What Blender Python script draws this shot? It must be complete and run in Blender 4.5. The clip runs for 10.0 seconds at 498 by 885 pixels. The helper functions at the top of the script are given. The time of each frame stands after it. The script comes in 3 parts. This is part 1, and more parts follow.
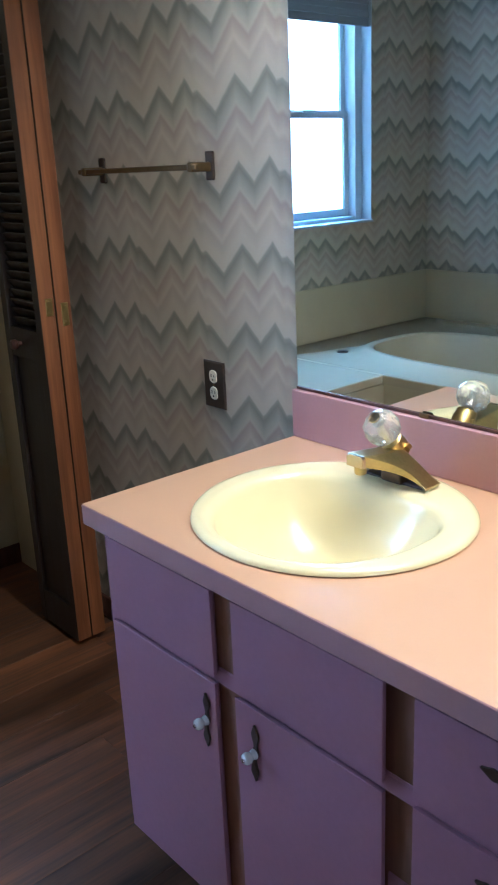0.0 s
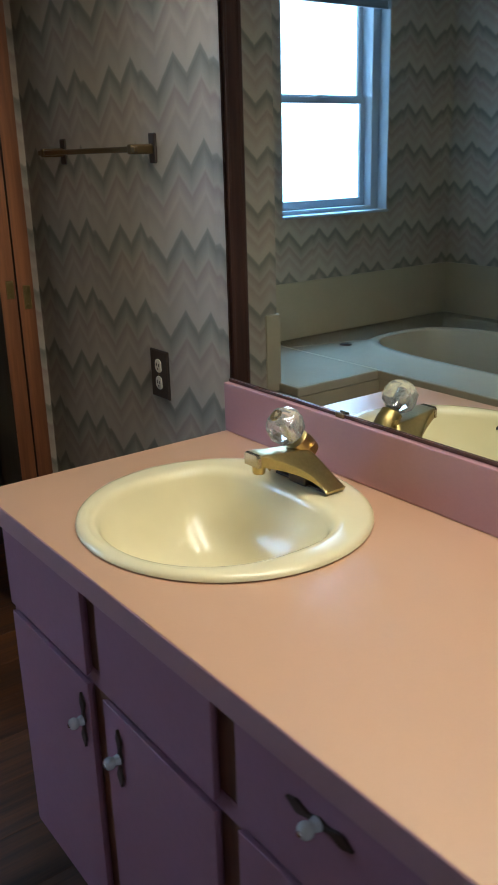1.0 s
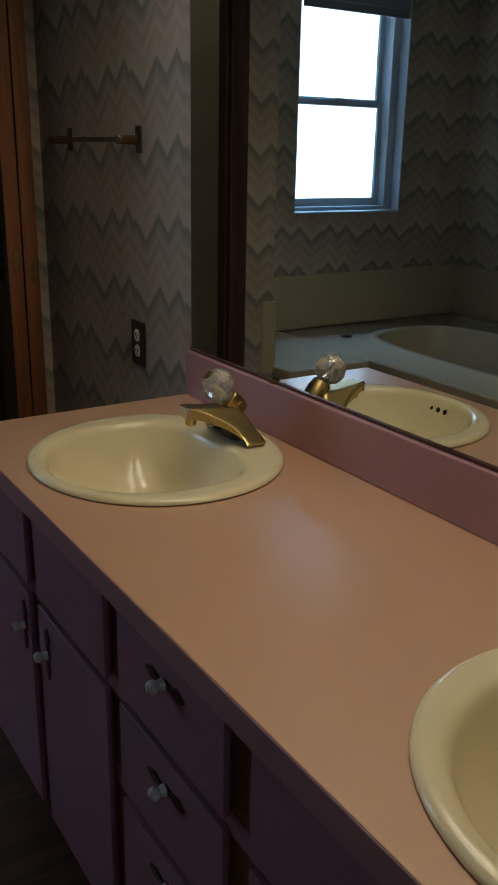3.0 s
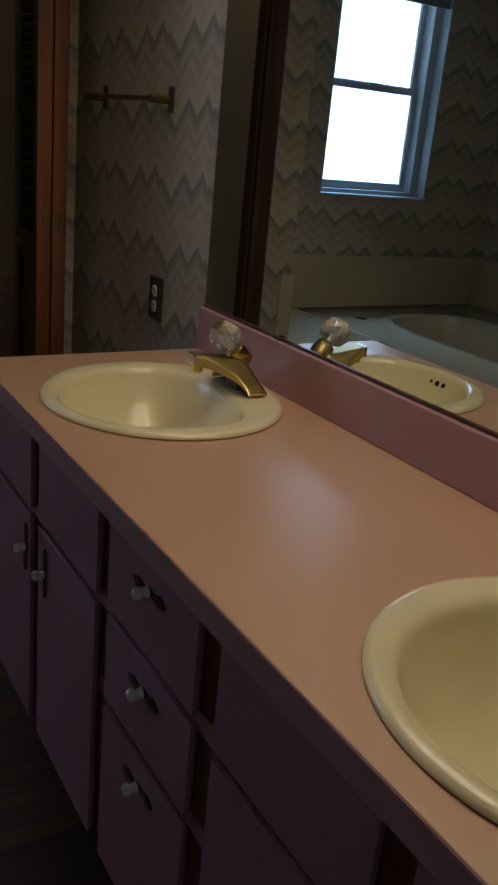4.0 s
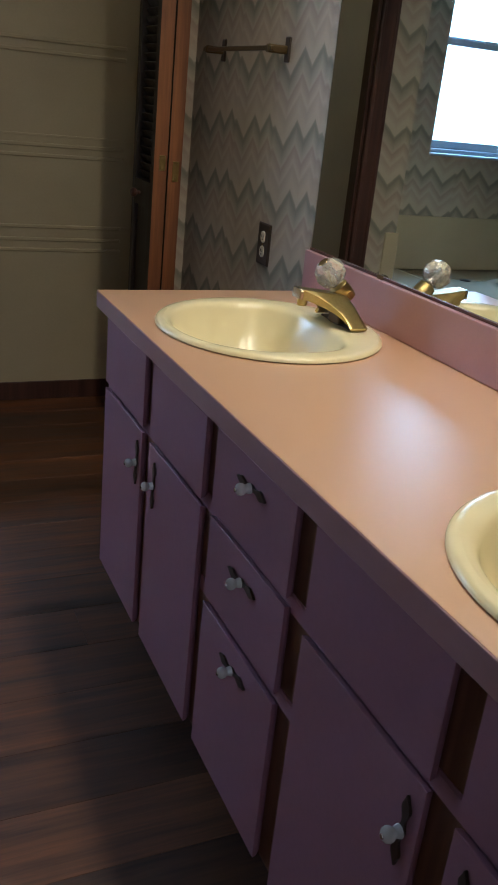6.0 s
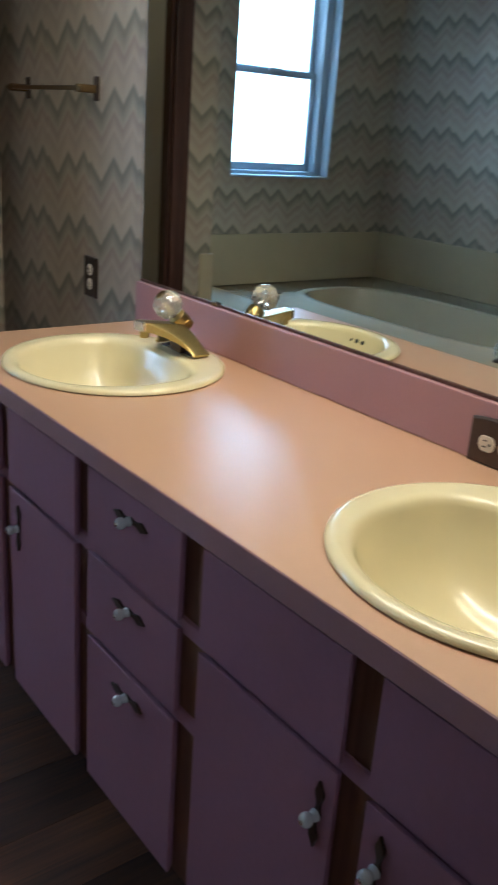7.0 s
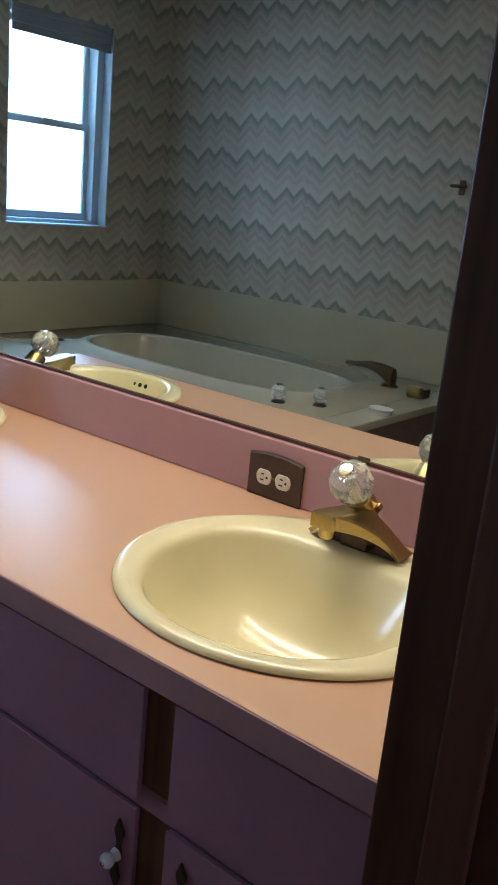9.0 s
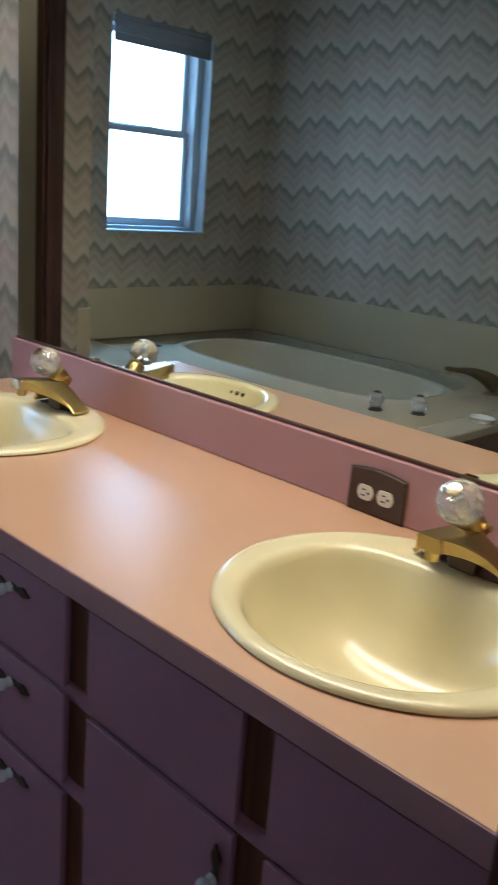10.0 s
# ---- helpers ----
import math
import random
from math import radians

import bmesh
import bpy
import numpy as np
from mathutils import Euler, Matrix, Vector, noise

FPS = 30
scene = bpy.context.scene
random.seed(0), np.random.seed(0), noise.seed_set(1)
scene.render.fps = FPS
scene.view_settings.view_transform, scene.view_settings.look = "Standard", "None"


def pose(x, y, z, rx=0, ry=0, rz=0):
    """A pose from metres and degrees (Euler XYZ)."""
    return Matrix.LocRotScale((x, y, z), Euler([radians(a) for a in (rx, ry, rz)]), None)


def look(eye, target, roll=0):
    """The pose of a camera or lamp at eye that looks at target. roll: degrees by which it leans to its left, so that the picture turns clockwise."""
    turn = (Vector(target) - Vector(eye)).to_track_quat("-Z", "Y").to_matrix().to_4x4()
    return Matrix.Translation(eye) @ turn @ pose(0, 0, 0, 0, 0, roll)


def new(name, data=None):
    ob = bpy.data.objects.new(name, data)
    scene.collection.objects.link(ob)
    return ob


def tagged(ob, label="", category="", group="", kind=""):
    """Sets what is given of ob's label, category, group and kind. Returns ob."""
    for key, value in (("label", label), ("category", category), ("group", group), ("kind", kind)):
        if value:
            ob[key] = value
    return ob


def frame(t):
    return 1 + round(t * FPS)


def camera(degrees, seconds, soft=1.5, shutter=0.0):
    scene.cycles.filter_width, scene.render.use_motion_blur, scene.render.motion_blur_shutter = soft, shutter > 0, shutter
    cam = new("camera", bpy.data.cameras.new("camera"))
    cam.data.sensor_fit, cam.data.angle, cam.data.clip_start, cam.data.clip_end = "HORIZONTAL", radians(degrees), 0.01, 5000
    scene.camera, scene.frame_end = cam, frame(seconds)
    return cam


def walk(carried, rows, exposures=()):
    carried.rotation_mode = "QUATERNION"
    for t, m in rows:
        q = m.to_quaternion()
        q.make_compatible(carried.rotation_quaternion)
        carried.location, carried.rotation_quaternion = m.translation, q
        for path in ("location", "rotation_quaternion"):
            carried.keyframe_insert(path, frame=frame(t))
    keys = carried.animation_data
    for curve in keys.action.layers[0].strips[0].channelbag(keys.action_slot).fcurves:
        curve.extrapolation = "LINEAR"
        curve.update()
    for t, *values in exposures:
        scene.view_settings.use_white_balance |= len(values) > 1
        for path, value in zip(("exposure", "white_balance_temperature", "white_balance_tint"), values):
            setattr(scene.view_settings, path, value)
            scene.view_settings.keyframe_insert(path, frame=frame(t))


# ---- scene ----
cam = camera(32.4, 10.0, shutter=0.5)
PATH = [
    (0, (1.234, -1.197, 1.313), (-0.211, 0.04, 0.696), -2.6),
    (0.2, (1.24, -1.167, 1.304), (-0.207, 0.063, 0.679), -3.3),
    (0.5, (1.264, -1.111, 1.301), (-0.192, 0.112, 0.682), -3.4),
    (0.7, (1.294, -1.052, 1.304), (-0.169, 0.162, 0.685), -3.0),
    (0.8, (1.313, -1.02, 1.302), (-0.163, 0.177, 0.677), -2.6),
    (1, (1.355, -0.956, 1.297), (-0.173, 0.166, 0.659), -1.6),
    (1.2, (1.394, -0.916, 1.3), (-0.163, 0.173, 0.675), -2.1),
    (1.5, (1.429, -0.874, 1.312), (-0.14, 0.2, 0.691), -2.0),
    (2, (1.484, -0.865, 1.294), (-0.09, 0.202, 0.676), -1.7),
    (2.2, (1.533, -0.87, 1.284), (-0.043, 0.18, 0.639), -1.0),
    (3.5, (1.687, -0.937, 1.292), (0.092, 0.087, 0.656), 2.6),
    (4, (1.743, -0.943, 1.249), (0.148, 0.06, 0.579), 5.6),
    (4.5, (1.785, -0.948, 1.229), (0.152, -0.023, 0.538), 6.4),
    (5, (1.816, -0.959, 1.212), (0.162, -0.108, 0.476), 7.1),
    (6.3, (1.854, -1.028, 1.194), (0.177, -0.228, 0.453), 5.8),
    (6.5, (1.855, -1.048, 1.206), (0.219, -0.149, 0.488), 4.6),
    (6.7, (1.857, -1.071, 1.222), (0.286, -0.05, 0.522), 3.7),
    (7, (1.867, -1.103, 1.24), (0.394, 0.064, 0.558), 4.1),
    (7.2, (1.871, -1.117, 1.238), (0.44, 0.118, 0.585), 4.7),
    (7.5, (1.885, -1.125, 1.244), (0.486, 0.174, 0.648), 4.6),
    (8, (1.893, -1.135, 1.247), (0.543, 0.232, 0.691), 5.0),
    (8.2, (1.896, -1.134, 1.244), (0.585, 0.273, 0.696), 5.3),
    (8.5, (1.9, -1.132, 1.244), (0.661, 0.342, 0.701), 5.6),
    (8.7, (1.897, -1.13, 1.242), (0.703, 0.381, 0.704), 6.0),
    (9, (1.902, -1.119, 1.243), (0.732, 0.41, 0.701), 5.6),
    (9.5, (1.899, -1.119, 1.246), (0.695, 0.382, 0.7), 5.4),
    (10, (1.868, -1.103, 1.25), (0.539, 0.285, 0.696), 4.6),
]
WINDOW_WATTS, SKY_WATTS, VANITY_WATTS, SIDE_FILL_WATTS, BEDROOM_WATTS = 27.0, 120.0, 14.5, 0.38, 6.5
EXPOSURES = [(0.0, 1.20, 4450, 6), (0.5, 0.73, 4580, 6), (1.0, 0.33, 4880, 5), (1.5, -0.04, 5050, 6), (2.0, -0.46, 5150, 7), (3.5, -1.15, 5580, 11), (4.5, -1.08, 5620, 12),
             (5.0, -0.80, 5570, 12), (6.5, 0.43, 4950, 6), (7.5, 0.35, 5030, 6), (10.0, 0.43, 5030, 7)]
walk(cam, [(t, look(eye, target, roll)) for t, eye, target, roll in PATH], EXPOSURES)

# ---------- light ----------
world = bpy.data.worlds.new("world")
scene.world = world
world.use_nodes = True
wn = world.node_tree.nodes
sky = wn.new("ShaderNodeTexSky")
sky.sky_type, sky.sun_disc = "NISHITA", False
sky.sun_elevation, sky.sun_rotation = radians(35), radians(140)
world.node_tree.links.new(sky.outputs[0], wn["Background"].inputs[0])
wn["Background"].inputs[1].default_value = 0.1


def area(name, m, sx, sy, watts, colour, spread=180):
    data = bpy.data.lights.new(name, "AREA")
    data.shape, data.size, data.size_y, data.energy, data.color = "RECTANGLE", sx, sy, watts, colour
    data.spread = radians(spread)
    ob = new(name, data)
    ob.matrix_world = m
    return ob


# daylight just outside the bathroom window, and outside the bedroom window behind the camera
area("window_daylight", look((-1.80, -1.86, 1.58), (-0.20, -1.18, 1.40)), 1.15, 1.30, WINDOW_WATTS, (0.69, 0.85, 1.0), 160)
area("sky_daylight", look((-2.4, -2.35, 3.5), (-1.1, -1.15, 0.55)), 1.1, 1.1, SKY_WATTS, (0.33, 0.62, 1.0))
area("vanity_lamp", look((0.83, -0.20, 2.165), (0.83, -0.2001, 1.0)), 1.30, 0.12, VANITY_WATTS, (1.0, 0.79, 0.52), 180)
# added warm fill that brightens the side room; no lamp is seen there
area("side_room_fill", look((-1.20, -0.42, 2.150), (-1.20, -0.4201, 1.0)), 0.14, 0.14, SIDE_FILL_WATTS, (1.0, 0.78, 0.45))
area("bedroom_daylight", look((4.42, -1.10, 1.45), (0, -1.10, 1.35)), 1.5, 1.2, BEDROOM_WATTS, (1.0, 0.86, 0.68))


# ---------- materials ----------
def nodes_of(name):
    m = bpy.data.materials.new(name)
    m.use_nodes = True
    t = m.node_tree
    return m, t, t.nodes["Principled BSDF"]


def put(t, kind, **sets):
    n = t.nodes.new(kind)
    for k, v in sets.items():
        n.inputs[k.replace("_", " ")].default_value = v
    return n


def math_node(t, op, a, b=None, clamp=False):
    n = t.nodes.new("ShaderNodeMath")
    n.operation, n.use_clamp = op, clamp
    for i, v in enumerate((a, b)):
        if v is None:
            continue
        if isinstance(v, (int, float)):
            n.inputs[i].default_value = v
        else:
            t.links.new(v, n.inputs[i])
    return n.outputs[0]


def mix_colour(t, fac, a, b, blend="MIX"):
    n = t.nodes.new("ShaderNodeMix")
    n.data_type, n.blend_type = "RGBA", blend
    for sock, v in ((n.inputs[0], fac), (n.inputs[6], a), (n.inputs[7], b)):
        if isinstance(v, (int, float)):
            sock.default_value = v
        elif isinstance(v, tuple):
            sock.default_value = (*v[:3], 1)
        else:
            t.links.new(v, sock)
    return n.outputs[2]


def ramp(t, fac, stops):
    n = t.nodes.new("ShaderNodeValToRGB")
    e = n.color_ramp.elements
    while len(e) < len(stops):
        e.new(0.5)
    for s, (p, c) in zip(e, stops):
        s.position = p
        s.color = (c, c, c, 1) if isinstance(c, (int, float)) else (*c, 1)
    t.links.new(fac, n.inputs[0])
    return n.outputs[0]


def coords(t, scale=(1, 1, 1)):
    c = t.nodes.new("ShaderNodeTexCoord")
    mp = t.nodes.new("ShaderNodeMapping")
    mp.inputs["Scale"].default_value = scale
    t.links.new(c.outputs["Object"], mp.inputs[0])
    return mp.outputs[0]


def noise_tex(t, vec, scale, detail=4.0, rough=0.55):
    n = put(t, "ShaderNodeTexNoise", Scale=scale, Detail=detail, Roughness=rough)
    t.links.new(vec, n.inputs["Vector"])
    return n.outputs[0]


def bump(t, bsdf, height, strength, distance=0.002):
    b = put(t, "ShaderNodeBump", Strength=strength, Distance=distance)
    t.links.new(height, b.inputs["Height"])
    t.links.new(b.outputs[0], bsdf.inputs["Normal"])


def surface(name, base, rough=0.5, metal=0.0, vary=0.12, grain=60.0, relief=0.15, coat=0.0, stain=4.0, spec=0.5, coat_rough=0.08):
    """Paint, ceramic, plastic, metal: large soft stains and a fine grain in colour, gloss and relief."""
    m, t, b = nodes_of(name)
    v = coords(t)
    big, fine = noise_tex(t, v, stain), noise_tex(t, v, grain, 3)
    both = math_node(t, "ADD", math_node(t, "MULTIPLY", big, 0.7), math_node(t, "MULTIPLY", fine, 0.3))
    dark = tuple(c * (1 - vary) for c in base)
    light = tuple(min(1, c * (1 + vary)) for c in base)
    t.links.new(ramp(t, both, [(0.3, dark), (0.7, light)]), b.inputs["Base Color"])
    t.links.new(ramp(t, big, [(0.3, max(0.02, rough * 0.85)), (0.7, min(1, rough * 1.15))]), b.inputs["Roughness"])
    b.inputs["Metallic"].default_value = metal
    b.inputs["Coat Weight"].default_value = coat
    b.inputs["Coat Roughness"].default_value = coat_rough
    b.inputs["Specular IOR Level"].default_value = spec
    if relief:
        bump(t, b, fine, relief, 0.001)
    return m


def wood(name, dark, light, rough=0.4, axis="z", scale=1.0, relief=0.25, per_piece=False):
    m, t, b = nodes_of(name)
    s = {"x": (1.2, 22, 22), "y": (22, 1.2, 22), "z": (22, 22, 1.2)}[axis]
    v = coords(t, tuple(a * scale for a in s))
    if per_piece:
        info = t.nodes.new("ShaderNodeObjectInfo")
        add = t.nodes.new("ShaderNodeVectorMath")
        add.operation = "ADD"
        k = math_node(t, "MULTIPLY", info.outputs["Random"], 37.0)
        cx = t.nodes.new("ShaderNodeCombineXYZ")
        for i in range(3):
            t.links.new(k, cx.inputs[i])
        t.links.new(v, add.inputs[0])
        t.links.new(cx.outputs[0], add.inputs[1])
        v = add.outputs[0]
    a, f = noise_tex(t, v, 1.0, 6, 0.6), noise_tex(t, v, 5.0, 3)
    g = math_node(t, "ADD", math_node(t, "MULTIPLY", a, 0.75), math_node(t, "MULTIPLY", f, 0.25))
    col = ramp(t, g, [(0.36, dark), (0.5, tuple((p + q) / 2 for p, q in zip(dark, light))), (0.62, light)])
    if per_piece:
        tone = ramp(t, info.outputs["Random"], [(0.0, 0.65), (1.0, 1.2)])
        col = mix_colour(t, 1.0, col, tone, "MULTIPLY")
    t.links.new(col, b.inputs["Base Color"])
    t.links.new(ramp(t, a, [(0.3, rough * 0.8), (0.7, min(1, rough * 1.25))]), b.inputs["Roughness"])
    bump(t, b, g, relief, 0.001)
    return m


def wallpaper(name, axis, shift, lift=0.0):
    """Flame-stitch paper: rows of soft-edged zigzags, grey-green over a pinkish one, every 165 mm."""
    m, t, b = nodes_of(name)
    c = t.nodes.new("ShaderNodeTexCoord")
    sep = t.nodes.new("ShaderNodeSeparateXYZ")
    t.links.new(c.outputs["Object"], sep.inputs[0])
    wob = noise_tex(t, c.outputs["Object"], 55, 2)
    along = math_node(t, "ADD", sep.outputs["XY".index(axis)], shift)
    u = math_node(t, "FRACT", math_node(t, "DIVIDE", along, 0.258))
    f = ramp(t, u, [(0.0, 0.78), (0.175, 0.31), (0.364, 0.86), (0.465, 0.50), (0.525, 0.54), (0.745, 0.02), (1.0, 0.78)])
    rise = math_node(t, "MULTIPLY", f, 0.086)
    h = math_node(t, "SUBTRACT", rise, math_node(t, "ADD", sep.outputs[2], -1.421 + lift))
    h = math_node(t, "ADD", h, math_node(t, "MULTIPLY", math_node(t, "SUBTRACT", wob, 0.5), 0.006))
    v = math_node(t, "FRACT", math_node(t, "DIVIDE", h, 0.1645))
    line = ramp(t, v, [(0.0, 0.0), (0.03, 0.75), (0.09, 1.0), (0.22, 0.55), (0.40, 0.0)])
    rose = ramp(t, v, [(0.34, 0.0), (0.40, 0.8), (0.48, 0.55), (0.60, 0.05), (0.68, 0.45), (0.76, 0.3), (0.88, 0.0)])
    paper = ramp(t, noise_tex(t, c.outputs["Object"], 3, 5), [(0.3, (0.50, 0.425, 0.32)), (0.7, (0.57, 0.49, 0.375))])
    col = mix_colour(t, math_node(t, "MULTIPLY", rose, 0.75), paper, (0.30, 0.21, 0.175))
    col = mix_colour(t, math_node(t, "MULTIPLY", line, 0.74), col, (0.150, 0.162, 0.125))
    weave = noise_tex(t, c.outputs["Object"], 420, 2)
    col = mix_colour(t, 0.25, col, ramp(t, weave, [(0.3, 0.55), (0.7, 1.0)]), "MULTIPLY")
    t.links.new(col, b.inputs["Base Color"])
    b.inputs["Roughness"].default_value = 0.55
    b.inputs["Specular IOR Level"].default_value = 0.35
    bump(t, b, weave, 0.12, 0.0006)
    return m


def clear(name, tint=(1, 1, 1), rough=0.0, ior=1.45):
    m, t, b = nodes_of(name)
    b.inputs["Base Color"].default_value = (*tint, 1)
    b.inputs["Roughness"].default_value = rough
    b.inputs["Transmission Weight"].default_value = 1.0
    b.inputs["IOR"].default_value = ior
    return m


PAPER_N = wallpaper("wallpaper_north", "X", 0.415)
PAPER_S = wallpaper("wallpaper_south", "X", 0.12)
PAPER_W = wallpaper("wallpaper_west", "Y", 0.05)
LAMINATE = surface("peach_laminate", (0.575, 0.346, 0.203), 0.36, vary=0.03, grain=240, relief=0.02, stain=1.5, spec=0.6, coat=0.6, coat_rough=0.29)
MAUVE = surface("mauve_paint", (0.340, 0.165, 0.222), 0.5, vary=0.08, grain=90, relief=0.12, stain=6)
MAUVE_EDGE = surface("mauve_laminate", (0.43, 0.235, 0.245), 0.36, vary=0.06, grain=160, relief=0.04)
STILE = wood("cabinet_wood", (0.13, 0.060, 0.038), (0.26, 0.12, 0.072), 0.5)
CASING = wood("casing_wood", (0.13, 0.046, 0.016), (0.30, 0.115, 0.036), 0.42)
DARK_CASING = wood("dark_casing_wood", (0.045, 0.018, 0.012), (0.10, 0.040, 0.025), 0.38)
DOOR_WOOD = wood("door_wood", (0.022, 0.014, 0.010), (0.046, 0.030, 0.021), 0.55)
APRON = wood("apron_panel", (0.12, 0.075, 0.055), (0.20, 0.13, 0.10), 0.5, axis="x")
PLANK = wood("floor_plank", (0.030, 0.0115, 0.005), (0.150, 0.056, 0.019), 0.52, axis="y", per_piece=True)
SUBFLOOR = surface("floor_joint", (0.02, 0.014, 0.01), 0.8)
BISQUE = surface("bisque_porcelain", (0.78, 0.69, 0.41), 0.21, vary=0.03, grain=30, relief=0.0, coat=0.3, coat_rough=0.06)
CREAM = surface("cream_fibreglass", (0.49, 0.415, 0.265), 0.36, vary=0.06, grain=120, relief=0.06)
TUB = surface("tub_acrylic", (0.50, 0.435, 0.30), 0.16, vary=0.04, grain=60, relief=0.02, coat=0.4)
BRASS = surface("brushed_brass", (0.45, 0.34, 0.13), 0.31, 1.0, vary=0.22, grain=180, relief=0.15)
# paler than brass: window glint on one spout tip, as colour; also knob caps
PALE_METAL = surface("pale_metal", (0.50, 0.43, 0.30), 0.22, 1.0, vary=0.1, relief=0.05)
OLD_BRASS = surface("antique_brass", (0.17, 0.12, 0.06), 0.38, 1.0, vary=0.25, grain=120, relief=0.2)
BRONZE = surface("bronze_plate", (0.085, 0.062, 0.048), 0.42, 0.7, vary=0.25, grain=150, relief=0.2)
CHROME = surface("chrome", (0.75, 0.76, 0.78), 0.1, 1.0, vary=0.05, relief=0.0)
IVORY = surface("ivory_plastic", (0.74, 0.68, 0.55), 0.35, vary=0.04, relief=0.02)
CERAMIC = surface("white_ceramic", (0.66, 0.66, 0.64), 0.14, vary=0.03, relief=0.0, coat=0.5)
BLACK = surface("black_rubber", (0.012, 0.012, 0.012), 0.6, relief=0.05)
WHITE = surface("white_plaster", (0.70, 0.68, 0.63), 0.7, vary=0.05, grain=80, relief=0.2)
VINYL = surface("window_vinyl", (0.43, 0.47, 0.50), 0.45, vary=0.06, relief=0.03)
SHADE = surface("shade_fabric", (0.26, 0.27, 0.28), 0.8, vary=0.1, grain=300, relief=0.3)
CRYSTAL = clear("crystal_acrylic", (0.97, 0.97, 0.94), 0.07, 1.47)
CRYSTAL.node_tree.nodes["Principled BSDF"].inputs["Transmission Weight"].default_value = 0.78
GLASS = clear("window_glass", (0.98, 1.0, 1.0))
GLASS.node_tree.nodes["Principled BSDF"].inputs["IOR"].default_value = 1.02
MIRROR, _t, _b = nodes_of("mirror_silver")
_b.inputs["Base Color"].default_value = (0.80, 0.83, 0.81, 1)
_b.inputs["Metallic"].default_value, _b.inputs["Roughness"].default_value = 1.0, 0.012


# ---------- mesh helpers ----------
def mesh_of(name, bm, material, smooth=False):
    me = bpy.data.meshes.new(name)
    bmesh.ops.recalc_face_normals(bm, faces=bm.faces[:])
    bm.to_mesh(me)
    bm.free()
    me.materials.append(material)
    if smooth:
        me.shade_smooth()
        me.set_sharp_from_angle(angle=radians(38))
    return me


def part(name, bm, material, parent, label="", smooth=False):
    ob = new(name, mesh_of(name, bm, material, smooth))
    ob.parent = parent
    if label:
        tagged(ob, label)
    return ob


def thing(name, bm, material, label, category, kind="", group="", smooth=False):
    return tagged(new(name, mesh_of(name, bm, material, smooth)), label, category, group, kind)


def holder(name, label, category, group="", at=(0, 0, 0)):
    ob = tagged(new(name), label, category, group)
    ob.location = at
    return ob


def box(x0, x1, y0, y1, z0, z1, bevel=0.0, seg=2, bm=None):
    """A block, with its edges rounded by bevel; added to bm where one is given."""
    b = bmesh.new()
    bmesh.ops.create_cube(b, size=1)
    for v in b.verts:
        v.co = Vector(((x0 + x1) / 2 + v.co.x * (x1 - x0), (y0 + y1) / 2 + v.co.y * (y1 - y0), (z0 + z1) / 2 + v.co.z * (z1 - z0)))
    if bevel:
        bmesh.ops.bevel(b, geom=b.edges[:], offset=bevel, segments=seg, affect="EDGES", profile=0.5)
    return merged(bm, b)


def merged(bm, b):
    if bm is None:
        return b
    me = bpy.data.meshes.new("joined")
    b.to_mesh(me)
    b.free()
    bm.from_mesh(me)
    bpy.data.meshes.remove(me)
    return bm


def lathe(profile, m=None, n=32, bm=None):
    """Turns (radius, height) pairs round z, then moves the result by m."""
    b = bmesh.new()
    rings = []
    for r, z in profile:
        if r < 1e-6:
            rings.append([b.verts.new((0, 0, z))])
        else:
            rings.append([b.verts.new((r * math.cos(2 * math.pi * i / n), r * math.sin(2 * math.pi * i / n), z)) for i in range(n)])
    for p, q in zip(rings, rings[1:]):
        for i in range(n):
            j = (i + 1) % n
            loop = [p[i % len(p)], p[j % len(p)], q[j % len(q)], q[i % len(q)]]
            loop = list(dict.fromkeys(loop))
            if len(loop) > 2:
                b.faces.new(loop)
    if m is not None:
        b.transform(m)
    return merged(bm, b)


def rod(a, c, r, n=16, bm=None):
    a, c = Vector(a), Vector(c)
    length = (c - a).length
    m = Matrix.Translation(a) @ (c - a).to_track_quat("Z", "Y").to_matrix().to_4x4()
    e = min(r * 0.25, length * 0.2)
    return lathe([(0, 0), (r - e, 0), (r, e), (r, length - e), (r - e, length), (0, length)], m, n, bm)


def prism(points, y0, y1, bm=None):
    """A block with the outline points in x and z, from y0 to y1."""
    b = bmesh.new()
    a = [b.verts.new((x, y0, z)) for x, z in points]
    c = [b.verts.new((x, y1, z)) for x, z in points]
    b.faces.new(a)
    b.faces.new(c[::-1])
    for i in range(len(a)):
        j = (i + 1) % len(a)
        b.faces.new([a[i], c[i], c[j], a[j]])
    return merged(bm, b)


def sweep(sections, bm=None):
    """Skins closed loops of equal length in order, and caps both ends."""
    b = bmesh.new()
    loops = [[b.verts.new(p) for p in s] for s in sections]
    for p, q in zip(loops, loops[1:]):
        for i in range(len(p)):
            j = (i + 1) % len(p)
            b.faces.new([p[i], p[j], q[j], q[i]])
    b.faces.new(loops[0][::-1])
    b.faces.new(loops[-1])
    return merged(bm, b)


# ---------- the shell ----------
CEIL = 2.20
thing("wall_north", box(-1.54, 1.667, 0.0, 0.10, 0, CEIL), PAPER_N, "mirror wall papered with grey zigzag flame stitch", "wall", "structure")
thing("wall_south", box(-1.44, 1.777, -2.41, -2.31, 0, CEIL), PAPER_S, "papered wall behind the bathtub with grey zigzags", "wall", "structure")
